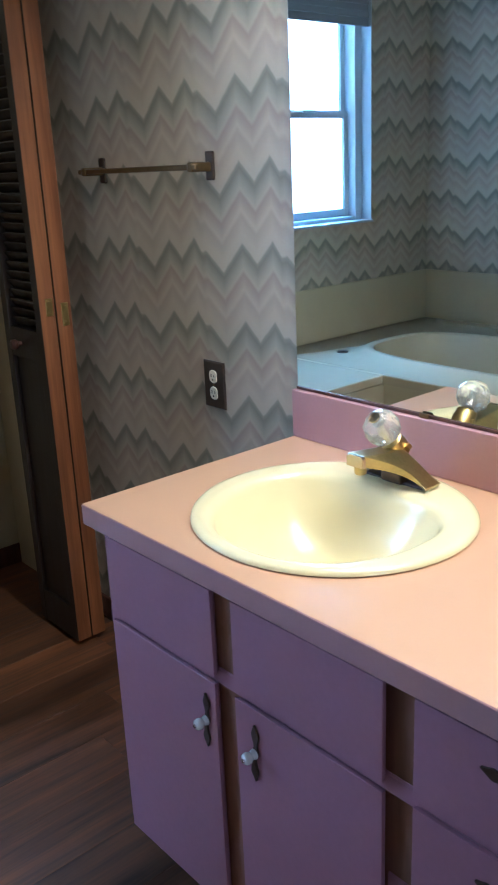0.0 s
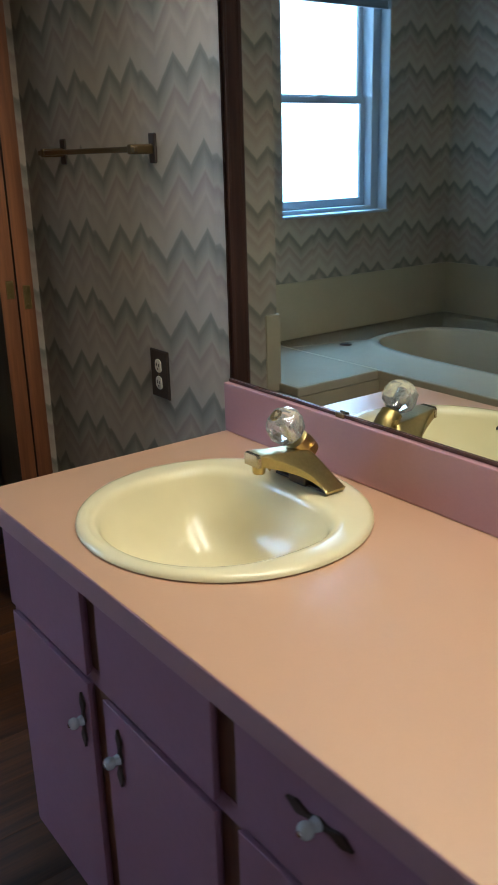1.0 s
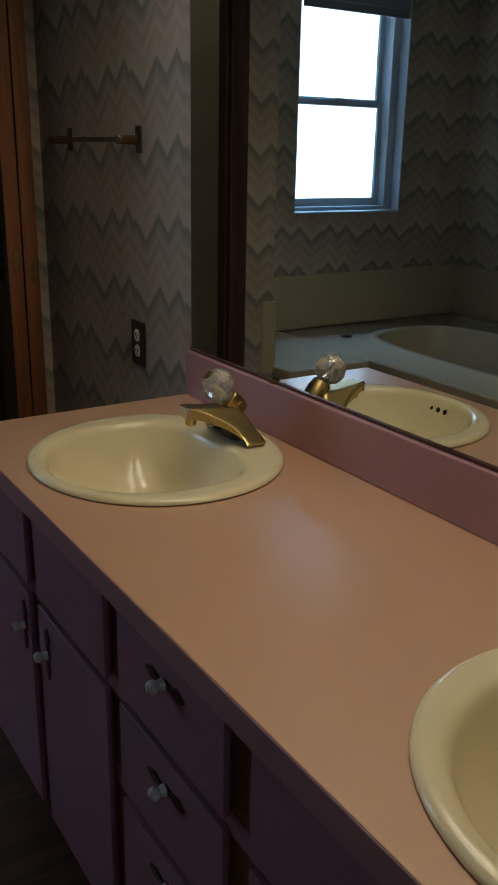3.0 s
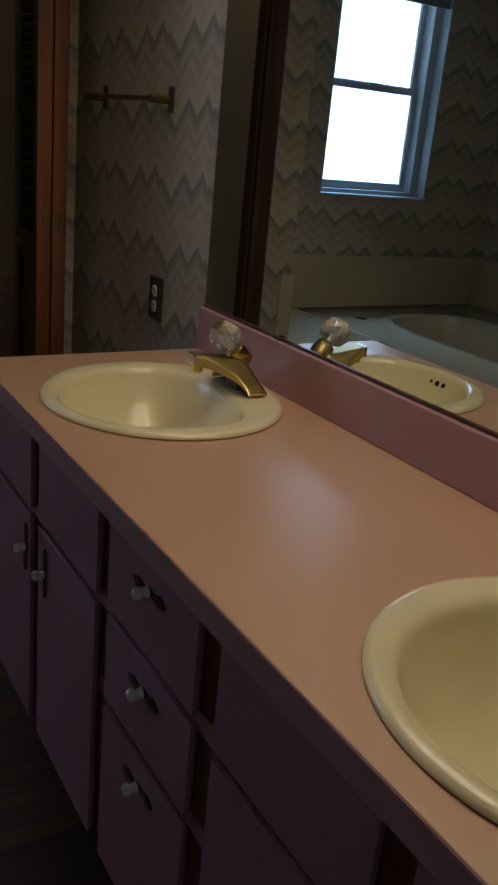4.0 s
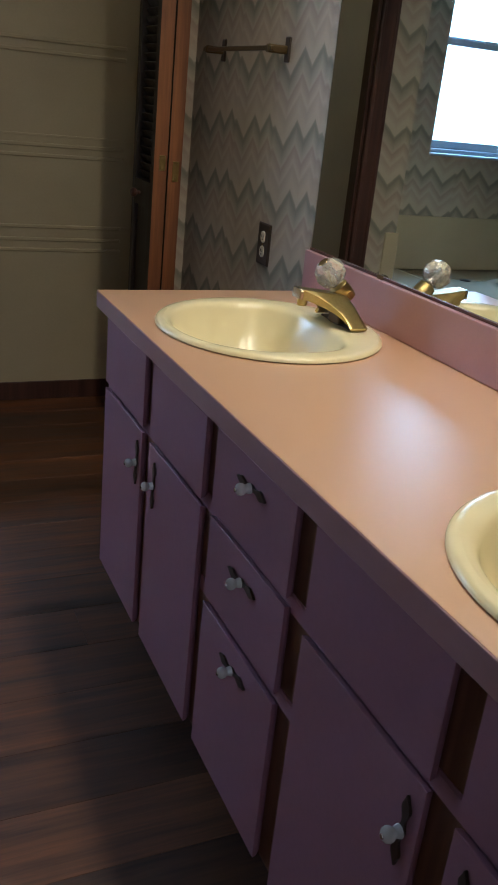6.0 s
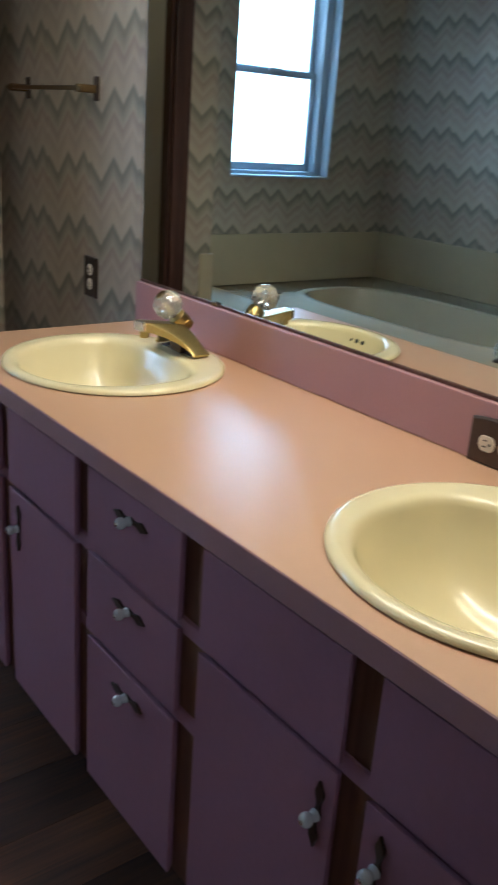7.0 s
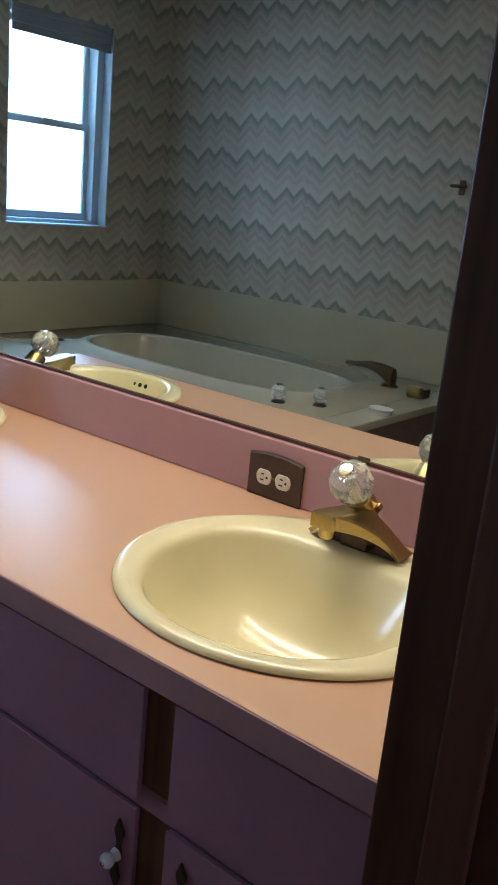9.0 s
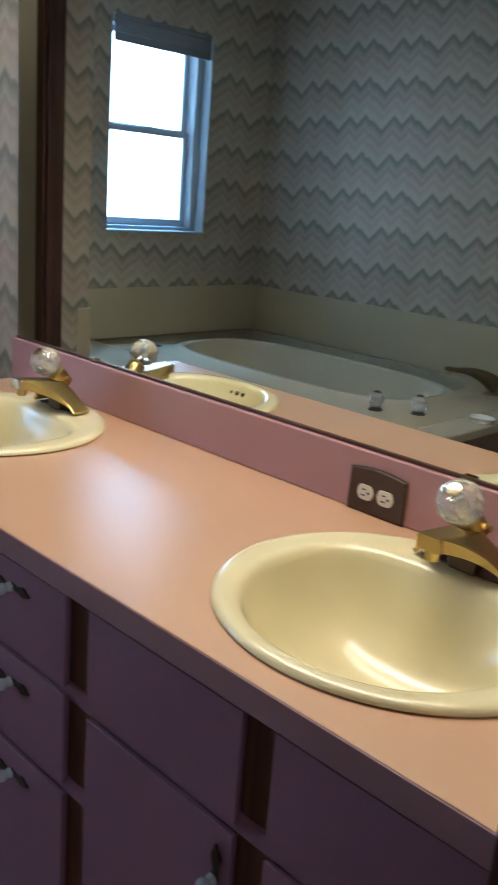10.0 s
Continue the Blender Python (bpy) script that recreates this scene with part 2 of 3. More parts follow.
# west outer wall with a deep window opening
WY0, WY1, WZ0, WZ1 = -1.905, -1.308, 1.045, 1.96
bm = box(-1.60, -1.44, -2.41, WY0, 0, CEIL)
box(-1.60, -1.44, WY1, 0.0, 0, CEIL, bm=bm)
box(-1.60, -1.44, WY0, WY1, 0, WZ0, bm=bm)
box(-1.60, -1.44, WY0, WY1, WZ1, CEIL, bm=bm)
thing("wall_west", bm, PAPER_W, "papered outer wall round the bathroom window", "wall", "structure")
# partition to the small side room, with a narrow doorway
DY0, DY1 = -0.655, -0.067
bm = box(-0.958, -0.908, -0.848, DY0, 0, CEIL)
box(-0.958, -0.908, DY1, 0.0, 0, CEIL, bm=bm)
box(-0.958, -0.908, DY0, DY1, 1.98, CEIL, bm=bm)
thing("wall_partition", bm, PAPER_W, "papered partition beside the narrow side doorway", "wall", "structure")
thing("wall_alcove", box(-1.44, -0.958, -0.848, -0.76, 0, CEIL), WHITE, "short plain wall between the tub and side room", "wall", "structure")
# east wall with the doorway in which the camera ends
EY0, EY1 = -1.42, -0.58
bm = box(1.667, 1.777, EY1, 0.10, 0, CEIL)
box(1.667, 1.777, -2.31, EY0, 0, CEIL, bm=bm)
box(1.667, 1.777, EY0, EY1, 2.02, CEIL, bm=bm)
thing("wall_east", bm, PAPER_W, "papered end wall beside the vanity with the entrance doorway", "wall", "structure")
thing("ceiling", box(-1.62, 4.55, -3.0, 0.9, CEIL, CEIL + 0.08), WHITE, "plain white ceiling", "ceiling", "structure")
# bedroom behind the camera, closed round
bm = box(1.777, 4.4, 0.7, 0.8, 0, CEIL)
box(1.777, 4.4, -3.0, -2.9, 0, CEIL, bm=bm)
box(4.4, 4.5, -3.0, -1.85, 0, CEIL, bm=bm)
box(4.4, 4.5, -0.35, 0.8, 0, CEIL, bm=bm)
box(4.4, 4.5, -1.85, -0.35, 0, 0.85, bm=bm)
box(4.4, 4.5, -1.85, -0.35, 2.05, CEIL, bm=bm)
box(1.68, 1.777, 0.1, 0.8, 0, CEIL, bm=bm)
box(1.68, 1.777, -3.0, -2.41, 0, CEIL, bm=bm)
thing("wall_bedroom", bm, WHITE, "plain walls of the room behind the doorway", "wall", "structure")

# ---------- side room: cream panel wall, bifold door, casing ----------
bm = box(-1.438, -1.425, -0.76, -0.001, 0.075, CEIL - 0.001)
for z in (1.313, 1.275, 0.968, 0.932, 0.68, 0.633, 0.594):
    box(-1.427, -1.419, -0.71, -0.075, z - 0.007, z + 0.007, 0.003, 1, bm)
for z in (0.985, 0.665):
    box(-1.427, -1.4225, -0.76, 0.0, z + 0.012, z + 0.02, 0.001, 1, bm)
thing("wall_panel", bm, CREAM, "cream fibreglass panel wall with paired moulded ridges", "wall panel", "structure")
thing("wall_panel", box(-1.4245, -0.9585, -0.012, -0.0005, 0, CEIL - 0.001), CREAM, "plain cream fibreglass panel beside the ridged one", "wall panel", "structure")
thing("baseboard", box(-1.438, -1.424, -0.76, 0.0, 0, 0.075, 0.003), DARK_CASING, "dark wooden baseboard under the cream panel", "baseboard", "structure")
thing("baseboard", box(-0.907, 0.0, -0.012, -0.0005, 0, 0.07, 0.003), DARK_CASING, "dark wooden baseboard under the towel bar", "baseboard", "structure")


def casing_bar(y0, y1, z0, z1, x, thick, mat, name="trim", label="stained wooden door casing"):
    """A flat moulding on a wall x = const: a board, a rounded bead along each edge."""
    s = 1 if thick > 0 else -1
    b = box(min(x, x + thick * 0.8), max(x, x + thick * 0.8), y0, y1, z0, z1, 0.002)
    if z1 - z0 > y1 - y0:
        w = (y1 - y0) * 0.2
        for a in (y0 + 0.001, y1 - w - 0.001):
            box(min(x + s * 0.001, x + thick), max(x + s * 0.001, x + thick), a, a + w, z0, z1, 0.003, 2, b)
    else:
        box(min(x + s * 0.001, x + thick), max(x + s * 0.001, x + thick), y0, y1, z1 - 0.014, z1, 0.003, 2, b)
    return thing(name, b, mat, label, "door casing", "structure")


# one doorway's wood in two colours: lit tone near, shaded tone far
casing_bar(-0.065, -0.032, 0, 2.03, -0.908, 0.016, CASING, label="wooden casing of the side doorway in its lit orange-brown tone")
casing_bar(-0.722, -0.653, 0, 2.03, -0.908, 0.016, DARK_CASING, label="wooden casing of the side doorway in its shaded dark brown tone")
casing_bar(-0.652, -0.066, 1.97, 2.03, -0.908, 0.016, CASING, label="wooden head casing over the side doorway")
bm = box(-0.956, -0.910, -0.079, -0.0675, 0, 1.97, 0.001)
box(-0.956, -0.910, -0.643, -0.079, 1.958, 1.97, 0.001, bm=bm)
thing("trim", box(-0.956, -0.910, -0.6545, -0.643, 0, 1.97, 0.001), DARK_CASING, "wooden jamb lining of the side doorway in its shaded tone", "door jamb", "structure")
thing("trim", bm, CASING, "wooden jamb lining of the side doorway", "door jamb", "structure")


def bifold_leaf(y, front):
    """A narrow leaf folded back against the jamb: two stiles, rails, slats above, a panel below."""
    leaf = holder("bifold_door", "dark wooden bifold door leaf folded against its jamb", "door", "bifold leaves")
    x0, x1, t = -0.99, -0.775, 0.044
    for a in (x0, x1 - 0.03):
        part("stile", box(a, a + 0.03, y, y + t, 0.015, 1.95, 0.002), DOOR_WOOD, leaf)
    # warm light on the edge is put in as an orange wood colour
    part("lit_edge", box(x1 + 0.0003, x1 + 0.0025, y + 0.001, y + t - 0.001, 0.016, 1.949, 0.0005), CASING, leaf, "orange-brown leaf edge with the warm light in its colour")
    for a, c in ((0.015, 0.12), (0.84, 0.92), (1.87, 1.95)):
        part("rail", box(x0 + 0.03, x1 - 0.03, y + 0.001, y + t - 0.001, a, c, 0.001), DOOR_WOOD, leaf)
    part("panel", box(x0 + 0.03, x1 - 0.03, y + 0.012, y + t - 0.012, 0.12, 0.84, 0.001), DOOR_WOOD, leaf)
    slat = box(x0 + 0.03, x1 - 0.03, -0.003, 0.003, -0.014, 0.014, 0.001, 1)
    slat.transform(Matrix.Rotation(radians(35), 4, "X"))
    me = mesh_of("slat", slat, DOOR_WOOD)
    for i in range(38):
        s = new("slat", me)
        s.parent = leaf
        s.location = (0, y + t / 2, 0.935 + i * 0.0248)
    if front:
        k = lathe([(0, 0.0), (0.006, 0.0), (0.006, 0.01), (0.014, 0.016), (0.015, 0.024), (0.009, 0.03), (0, 0.031)], pose(x0 + 0.09, y, 0.88, 90, 0, 0), 20)
        part("knob", k, DARK_CASING, leaf, "small round wooden knob", True)
    return leaf


bifold_leaf(-0.163, True)
bifold_leaf(-0.116, False)
for sy, sz, sh in ((-0.136, 0.985, 0.045), (-0.092, 0.962, 0.06)):
    latch = holder("catch_plate", "worn brass catch plate on the folded door's edge", "catch plate", at=(-0.7719, sy, sz))
    part("plate", box(-0.0005, 0.0025, -0.010, 0.010, -sh / 2, sh / 2, 0.001), BRASS, latch)
    for dz in (-sh * 0.33, sh * 0.33):
        part("screw", lathe([(0, 0.003), (0.0032, 0.0025), (0.0035, 0)], pose(0.002, 0, dz, 0, 90, 0), 10), BRASS, latch)

# ---------- entrance doorway at the vanity's end ----------
casing_bar(EY1 + 0.002, EY1 + 0.06, 0, 2.06, 1.667, -0.016, DARK_CASING, label="dark stained casing beside the vanity")
casing_bar(EY0 - 0.06, EY0 - 0.002, 0, 2.06, 1.667, -0.016, DARK_CASING, label="dark stained casing of the entrance doorway")
casing_bar(EY0, EY1, 2.005, 2.06, 1.667, -0.016, DARK_CASING, label="dark stained head casing of the entrance")
bm = box(1.655, 1.79, EY1 - 0.014, EY1 - 0.0005, 0, 2.0, 0.002)
box(1.655, 1.79, EY0 + 0.0005, EY0 + 0.014, 0, 2.0, 0.002, bm=bm)
box(1.655, 1.79, EY0 + 0.014, EY1 - 0.014, 2.0, 2.014, 0.001, bm=bm)
thing("trim", bm, DARK_CASING, "dark stained jamb lining of the entrance doorway", "door jamb", "structure")
bm = box(1.703, 1.738, EY1 - 0.026, EY1 - 0.0145, 0, 1.99, 0.003)
box(1.703, 1.738, EY0 + 0.0145, EY0 + 0.026, 0, 1.99, 0.003, bm=bm)
thing("trim", bm, DARK_CASING, "dark stained door stop strips in the entrance", "door stop", "structure")

# ---------- window ----------
win = tagged(new("window_1"), "white sash window with bright daylight behind", "window", "", "structure")
fx0, fx1 = -1.575, -1.498
bm = box(fx0, fx1, WY0, WY0 + 0.046, WZ0, WZ1, 0.003)
box(fx0, fx1, WY1 - 0.046, WY1, WZ0, WZ1, 0.003, bm=bm)
box(fx0, fx1, WY0 + 0.046, WY1 - 0.046, WZ0, WZ0 + 0.022, 0.003, bm=bm)
box(fx0, fx1, WY0 + 0.046, WY1 - 0.046, WZ1 - 0.03, WZ1, 0.003, bm=bm)
part("window_frame", bm, VINYL, win)
for z0, z1, off in ((WZ0 + 0.022, 1.516, 0.006), (1.490, WZ1 - 0.03, -0.012)):
    a, c = WY0 + 0.047, WY1 - 0.047
    x = -1.555 + off
    bm = box(x - 0.008, x + 0.008, a, a + 0.026, z0, z1, 0.002)
    box(x - 0.008, x + 0.008, c - 0.012, c, z0, z1, 0.002, bm=bm)
    box(x - 0.008, x + 0.008, a + 0.026, c - 0.012, z0, z0 + 0.034, 0.002, bm=bm)
    box(x - 0.008, x + 0.008, a + 0.026, c - 0.012, z1 - 0.026, z1, 0.002, bm=bm)
    sash = part("sash", bm, VINYL, win)
    pane = part("pane", box(x - 0.002, x + 0.002, a + 0.026, c - 0.012, z0 + 0.034, z1 - 0.026), GLASS, sash)
    pane.visible_shadow = False
part("sash_lock", box(-1.541, -1.530, -1.64, -1.57, 1.511, 1.523, 0.003), VINYL, win)
bm = box(-1.497, -1.4405, WY0 + 0.0005, WY0 + 0.006, WZ0 + 0.006, WZ1 - 0.001)
box(-1.497, -1.4405, WY1 - 0.006, WY1 - 0.0005, WZ0 + 0.006, WZ1 - 0.001, bm=bm)
part("reveal", bm, VINYL, win)
part("window_sill", box(-1.497, -1.428, WY0 + 0.0008, WY1 - 0.0008, WZ0 - 0.006, WZ0 + 0.005, 0.003), VINYL, win)
shade = holder("window_shade", "grey fabric shade drawn up flat across the window head", "window shade", at=(-1.452, 0, 1.905))
for k in range(4):
    part("fold", box(-0.007 + 0.0035 * (k % 2), 0.0035 * (k % 2), WY0 + 0.008, WY1 - 0.026, -0.046 + 0.026 * k, -0.0205 + 0.026 * k, 0.0025), SHADE, shade)
part("bottom_bar", box(-0.008, 0.005, WY0 + 0.008, WY1 - 0.026, -0.054, -0.0465, 0.002), SHADE, shade)

# ---------- bathtub platform ----------
DECK = 0.544
deck = holder("bathtub", "cream acrylic bathtub set into a raised deck", "bathtub")
TX0, TX1, TY0, TY1 = -1.438, 0.335, -2.308, -1.230


def tub_basin():
    """Deck and basin in one skin: the deck's rectangle, a raised lip, the walls, the floor."""
    b = bmesh.new()
    cx, cy, n = -0.545, -1.745, 72
    a, c = 0.64, 0.285

    def oval(s, z, p=3.2):
        out = []
        for i in range(n):
            w = 2 * math.pi * i / n
            co, si = math.cos(w), math.sin(w)
            r = (abs(co) ** p + abs(si) ** p) ** (-1 / p)
            out.append(b.verts.new((cx + (a + s) * r * co, cy + (c + s) * r * si, z)))
        return out
    rect = []
    for i in range(n):
        w = 2 * math.pi * i / n
        co, si = math.cos(w), math.sin(w)
        k = min((TX1 - cx) / co if co > 0 else (TX0 - cx) / co if co < 0 else 9e9, (TY1 - cy) / si if si > 1e-9 else (TY0 - cy) / si if si < -1e-9 else 9e9)
        rect.append([cx + k * co, cy + k * si])
    for corner in ((TX0, TY0), (TX0, TY1), (TX1, TY0), (TX1, TY1)):
        j = min(range(n), key=lambda q: (rect[q][0] - corner[0]) ** 2 + (rect[q][1] - corner[1]) ** 2)
        rect[j] = list(corner)
    low = [b.verts.new((x, y, DECK - 0.035)) for x, y in rect]
    rim = [b.verts.new((x, y, DECK - 0.004)) for x, y in rect]
    top = [b.verts.new((x + (cx - x) * 0.006, y + (cy - y) * 0.008, DECK)) for x, y in rect]
    rings = [low, rim, top, oval(0.05, DECK), oval(0.035, DECK + 0.008), oval(0.012, DECK + 0.011), oval(0.0, DECK + 0.004), oval(-0.012, DECK - 0.03),
             oval(-0.04, DECK - 0.16), oval(-0.07, DECK - 0.30), oval(-0.11, DECK - 0.36), oval(-0.17, DECK - 0.375)]
    for p, q in zip(rings, rings[1:]):
        for i in range(n):
            j = (i + 1) % n
            b.faces.new([p[i], p[j], q[j], q[i]])
    b.faces.new(rings[-1])
    return b


part("basin", tub_basin(), TUB, deck, "", True)
part("ledge", box(-1.438, -0.798, -1.2295, -0.850, DECK - 0.035, DECK, 0.006), TUB, deck)
part("end_ledge", box(0.337, 0.465, -2.308, -1.230, DECK - 0.035, DECK - 0.001, 0.006), TUB, deck)
bm = box(-0.906, -0.815, -0.862, -0.8515, 0, DECK - 0.036)
box(-0.798, 0.462, -1.247, -1.233, 0, DECK - 0.035, bm=bm)
box(-0.813, -0.801, -1.247, -0.850, 0, DECK - 0.036, bm=bm)
part("apron", bm, CREAM, deck, "cream apron panel")
part("end_panel", box(0.447, 0.461, -2.308, -1.248, 0, DECK - 0.035), APRON, deck, "brown wooden end panel")
dr = lathe([(0, 0.006), (0.010, 0.006), (0.013, 0.003), (0.022, 0.005), (0.025, 0.0)], pose(-1.195, -1.435, DECK), 24)
part("air_control", dr, BRONZE, deck, "small dark air control button", True)
bm = box(-1.438, 0.467, -2.3095, -2.298, DECK, 0.782, 0.004)
box(-1.4395, -1.428, -2.298, -0.850, DECK, 0.782, 0.004, bm=bm)
box(-1.428, -0.923, -0.8605, -0.8485, DECK, 0.782, 0.004, bm=bm)
box(-0.923, -0.901, -0.8605, -0.80, DECK - 0.03, 0.782, 0.004, bm=bm)
thing("tub_surround", bm, CREAM, "cream splash panels round the bathtub", "tub surround", "structure")

tubtap = holder("tub_faucet", "antique brass tub spout with two crystal handles on the deck", "tub faucet", at=(0.165, -2.07, DECK))
secs = []
for i in range(15):
    s = i / 14
    cxp = 0.035 - 0.235 * s ** 1.15
    cz = 0.034 + 0.046 * math.sin(min(1, s * 1.25) * math.pi * 0.62) + (-0.012 * s)
    w, h = 0.026 - 0.008 * s, (0.036 * (1 - s) ** 1.8 + 0.0095)
    secs.append([(cxp, w * math.cos(k), cz + h * math.sin(k)) for k in [2 * math.pi * q / 14 for q in range(14)]])
spout = part("spout", sweep(secs), OLD_BRASS, tubtap, "", True)
part("base", lathe([(0, 0), (0.038, 0), (0.036, 0.006), (0.028, 0.012), (0, 0.012)], pose(0.02, 0, 0)), OLD_BRASS, spout, "", True)
part("outlet", lathe([(0, 0), (0.011, 0), (0.012, 0.014), (0, 0.014)], pose(-0.185, 0, 0.044), 16), BRASS, spout, "", True)


def tub_handle(x, y):
    m = Matrix.Translation((x - 0.165, y + 2.07, 0))
    h = part("handle", lathe([(0, 0.013), (0.017, 0.013), (0.026, 0.026), (0.028, 0.052), (0.02, 0.064), (0, 0.066)], m, 10), CRYSTAL, tubtap, "clear crystal handle")
    part("base", lathe([(0, 0), (0.026, 0), (0.024, 0.006), (0.016, 0.011), (0, 0.012)], m, 24), BRONZE, h, "dark round base", True)
    part("cap", lathe([(0, 0.0665), (0.012, 0.0665), (0.011, 0.07), (0, 0.071)], m, 16), BRONZE, h)


tub_handle(0.110, -1.385)
tub_handle(0.230, -1.480)
soap = lathe([(0, 0.004), (0.035, 0.004), (0.045, 0.012), (0.05, 0.018), (0.047, 0.019), (0.04, 0.0), (0, 0.0)], pose(0.418, -1.60, DECK), 28)
soap.transform(Matrix.Translation((0.418, -1.60, 0)) @ Matrix.Diagonal((1.0, 0.8, 1, 1)) @ Matrix.Translation((-0.418, 1.60, 0)))
thing("soap_dish", soap, CERAMIC, "small white shallow soap dish on the tub deck", "soap dish", smooth=True)
fit_ = holder("brass_fitting", "short brass pipe fitting lying on the tub deck", "fitting", at=(0.36, -1.97, DECK + 0.024))
part("sleeve", rod((-0.035, 0, 0), (0.03, 0, 0), 0.024, 24), BRASS, fit_, "", True)
part("collar", rod((0.031, 0, 0), (0.042, 0, 0), 0.013, 16), BRONZE, fit_, "", True)
part("wing", box(0.043, 0.052, -0.026, 0.026, -0.016, 0.02, 0.004), BRONZE, fit_)
hook = holder("wall_hook", "small dark brass robe hook on the papered wall", "hook", at=(0.262, -2.31, 1.374))
part("plate", box(-0.014, 0.014, 0.0005, 0.006, -0.03, 0.03, 0.003), OLD_BRASS, hook)
part("arm", rod((0, 0.006, 0), (0, 0.045, 0.004), 0.007, 12), OLD_BRASS, hook)
part("cross", rod((-0.036, 0.04, 0.004), (0.036, 0.04, 0.004), 0.007, 12), OLD_BRASS, hook)

# ---------- vanity ----------
TOP, FRONT, FACE = 0.77, -0.525, -0.509
LEN = 1.6495
SINKS = (0.343, 1.339)
SA, SB, SY = 0.236, 0.225, -0.2645
van = holder("vanity_cabinet", "mauve painted bathroom vanity cabinet with brown stiles", "cabinet")
bm = box(0.012, 0.028, -0.462, -0.001, 0.105, 0.7275)
box(LEN - 0.016, LEN, -0.462, -0.001, 0.105, 0.7275, bm=bm)
box(0.028, LEN - 0.016, -0.462, -0.001, 0.105, 0.121, bm=bm)
box(0.028, LEN - 0.016, -0.008, -0.001, 0.121, 0.7275, bm=bm)
box(0.028, LEN - 0.016, -0.4625, -0.450, 0.121, 0.7275, bm=bm)
part("body", bm, MAUVE, van)
part("toe_kick", box(0.03, LEN - 0.001, -0.41, -0.395, 0.0, 0.104), DARK_CASING, van)
BAYS = [0.037 + 0.3335 * k for k in range(5)]
W = 0.286
part("end_stile", box(0.012, 0.05, -0.495, -0.463, 0.105, 0.727, 0.001), MAUVE, van)
for x in BAYS[1:]:
    part("stile", box(x - 0.062, x + 0.012, -0.495, -0.463, 0.105, 0.727, 0.001), STILE, van, "bare brown wooden stile")
part("end_stile", box(LEN - 0.04, LEN, -0.495, -0.463, 0.105, 0.727, 0.001), MAUVE, van)


def rail(x0, x1, z0, z1, name="rail"):
    """A face-frame rail, set back behind the fronts, its upper edge eased."""
    b = bmesh.new()
    prof = [(-0.4640, z0), (-0.4970, z0), (-0.4980, z0 + 0.0012), (-0.4980, z1 - 0.004), (-0.4962, z1), (-0.4640, z1)]
    ends = [[b.verts.new((x, y, zz)) for y, zz in prof] for x in (x0, x1)]
    b.faces.new(ends[0])
    b.faces.new(ends[1][::-1])
    for i in range(6):
        j = (i + 1) % 6
        b.faces.new([ends[0][i], ends[1][i], ends[1][j], ends[0][j]])
    part(name, b, MAUVE, van)


rail(0.03, LEN - 0.002, 0.551, 0.580)
rail(BAYS[2] - 0.046, BAYS[2] + W + 0.046, 0.396, 0.424)
part("top_rail", box(0.051, LEN - 0.041, -0.4945, -0.4635, 0.7175, 0.7272), MAUVE, van)


def slab_front(x0, x1, z0, z1):
    """An overlay front with its back edges chamfered for the fingers."""
    b = bmesh.new()
    outer = [(x0, z0), (x1, z0), (x1, z1), (x0, z1)]
    rings = []
    for inset, y in ((0.006, -0.4953), (0.0015, -0.5015), (0.0, -0.5082), (0.0007, FACE)):
        rings.append([b.verts.new((x + (inset if x == x0 else -inset), y, z + (inset if z == z0 else -inset))) for x, z in outer])
    b.faces.new(rings[0])
    b.faces.new(rings[-1][::-1])
    for p, q in zip(rings, rings[1:]):
        for i in range(4):
            j = (i + 1) % 4
            b.faces.new([p[i], p[j], q[j], q[i]])
    return b


def pull(parent, x, z, upright):
    """A dark scalloped back plate and a white ceramic knob with a centre screw."""
    n, pts = 48, []
    for i in range(n):
        s = i / (n - 1)
        lobe = math.exp(-((abs(s - 0.5) - 0.33) / 0.115) ** 2)
        half = 0.0022 + 0.0050 * lobe + 0.0042 * math.exp(-((s - 0.5) / 0.09) ** 2)
        half *= min(1.0, 7 * min(s, 1 - s) + 0.06) ** 0.5
        pts.append((s * 0.098 - 0.049, half, 0.0022 * math.sin((s - 0.5) * 2 * math.pi)))
    line = [(a, c + h) for a, h, c in pts] + [(a, c - h) for a, h, c in pts[::-1]]
    if upright:
        line = [(h, a) for a, h in line]
    plate = prism(line, FACE - 0.004, FACE - 0.0003)
    plate.transform(Matrix.Translation((x, 0, z)))
    part("back_plate", plate, BRONZE, parent, "dark bronze back plate")
    k = lathe([(0, 0), (0.0085, 0), (0.0075, 0.004), (0.0065, 0.007), (0.0075, 0.009), (0.0094, 0.012), (0.0097, 0.016), (0.008, 0.0200), (0.0045, 0.0222), (0, 0.0225)],
              pose(x, FACE - 0.004, z, 90, 0, 0), 24)
    part("knob", k, CERAMIC, parent, "white ceramic knob", True)
    s = lathe([(0, 0.0242), (0.003, 0.0237), (0.0036, 0.0225), (0.0036, 0.021)], pose(x, FACE - 0.004, z, 90, 0, 0), 12)
    part("screw", s, CHROME, parent, "", True)


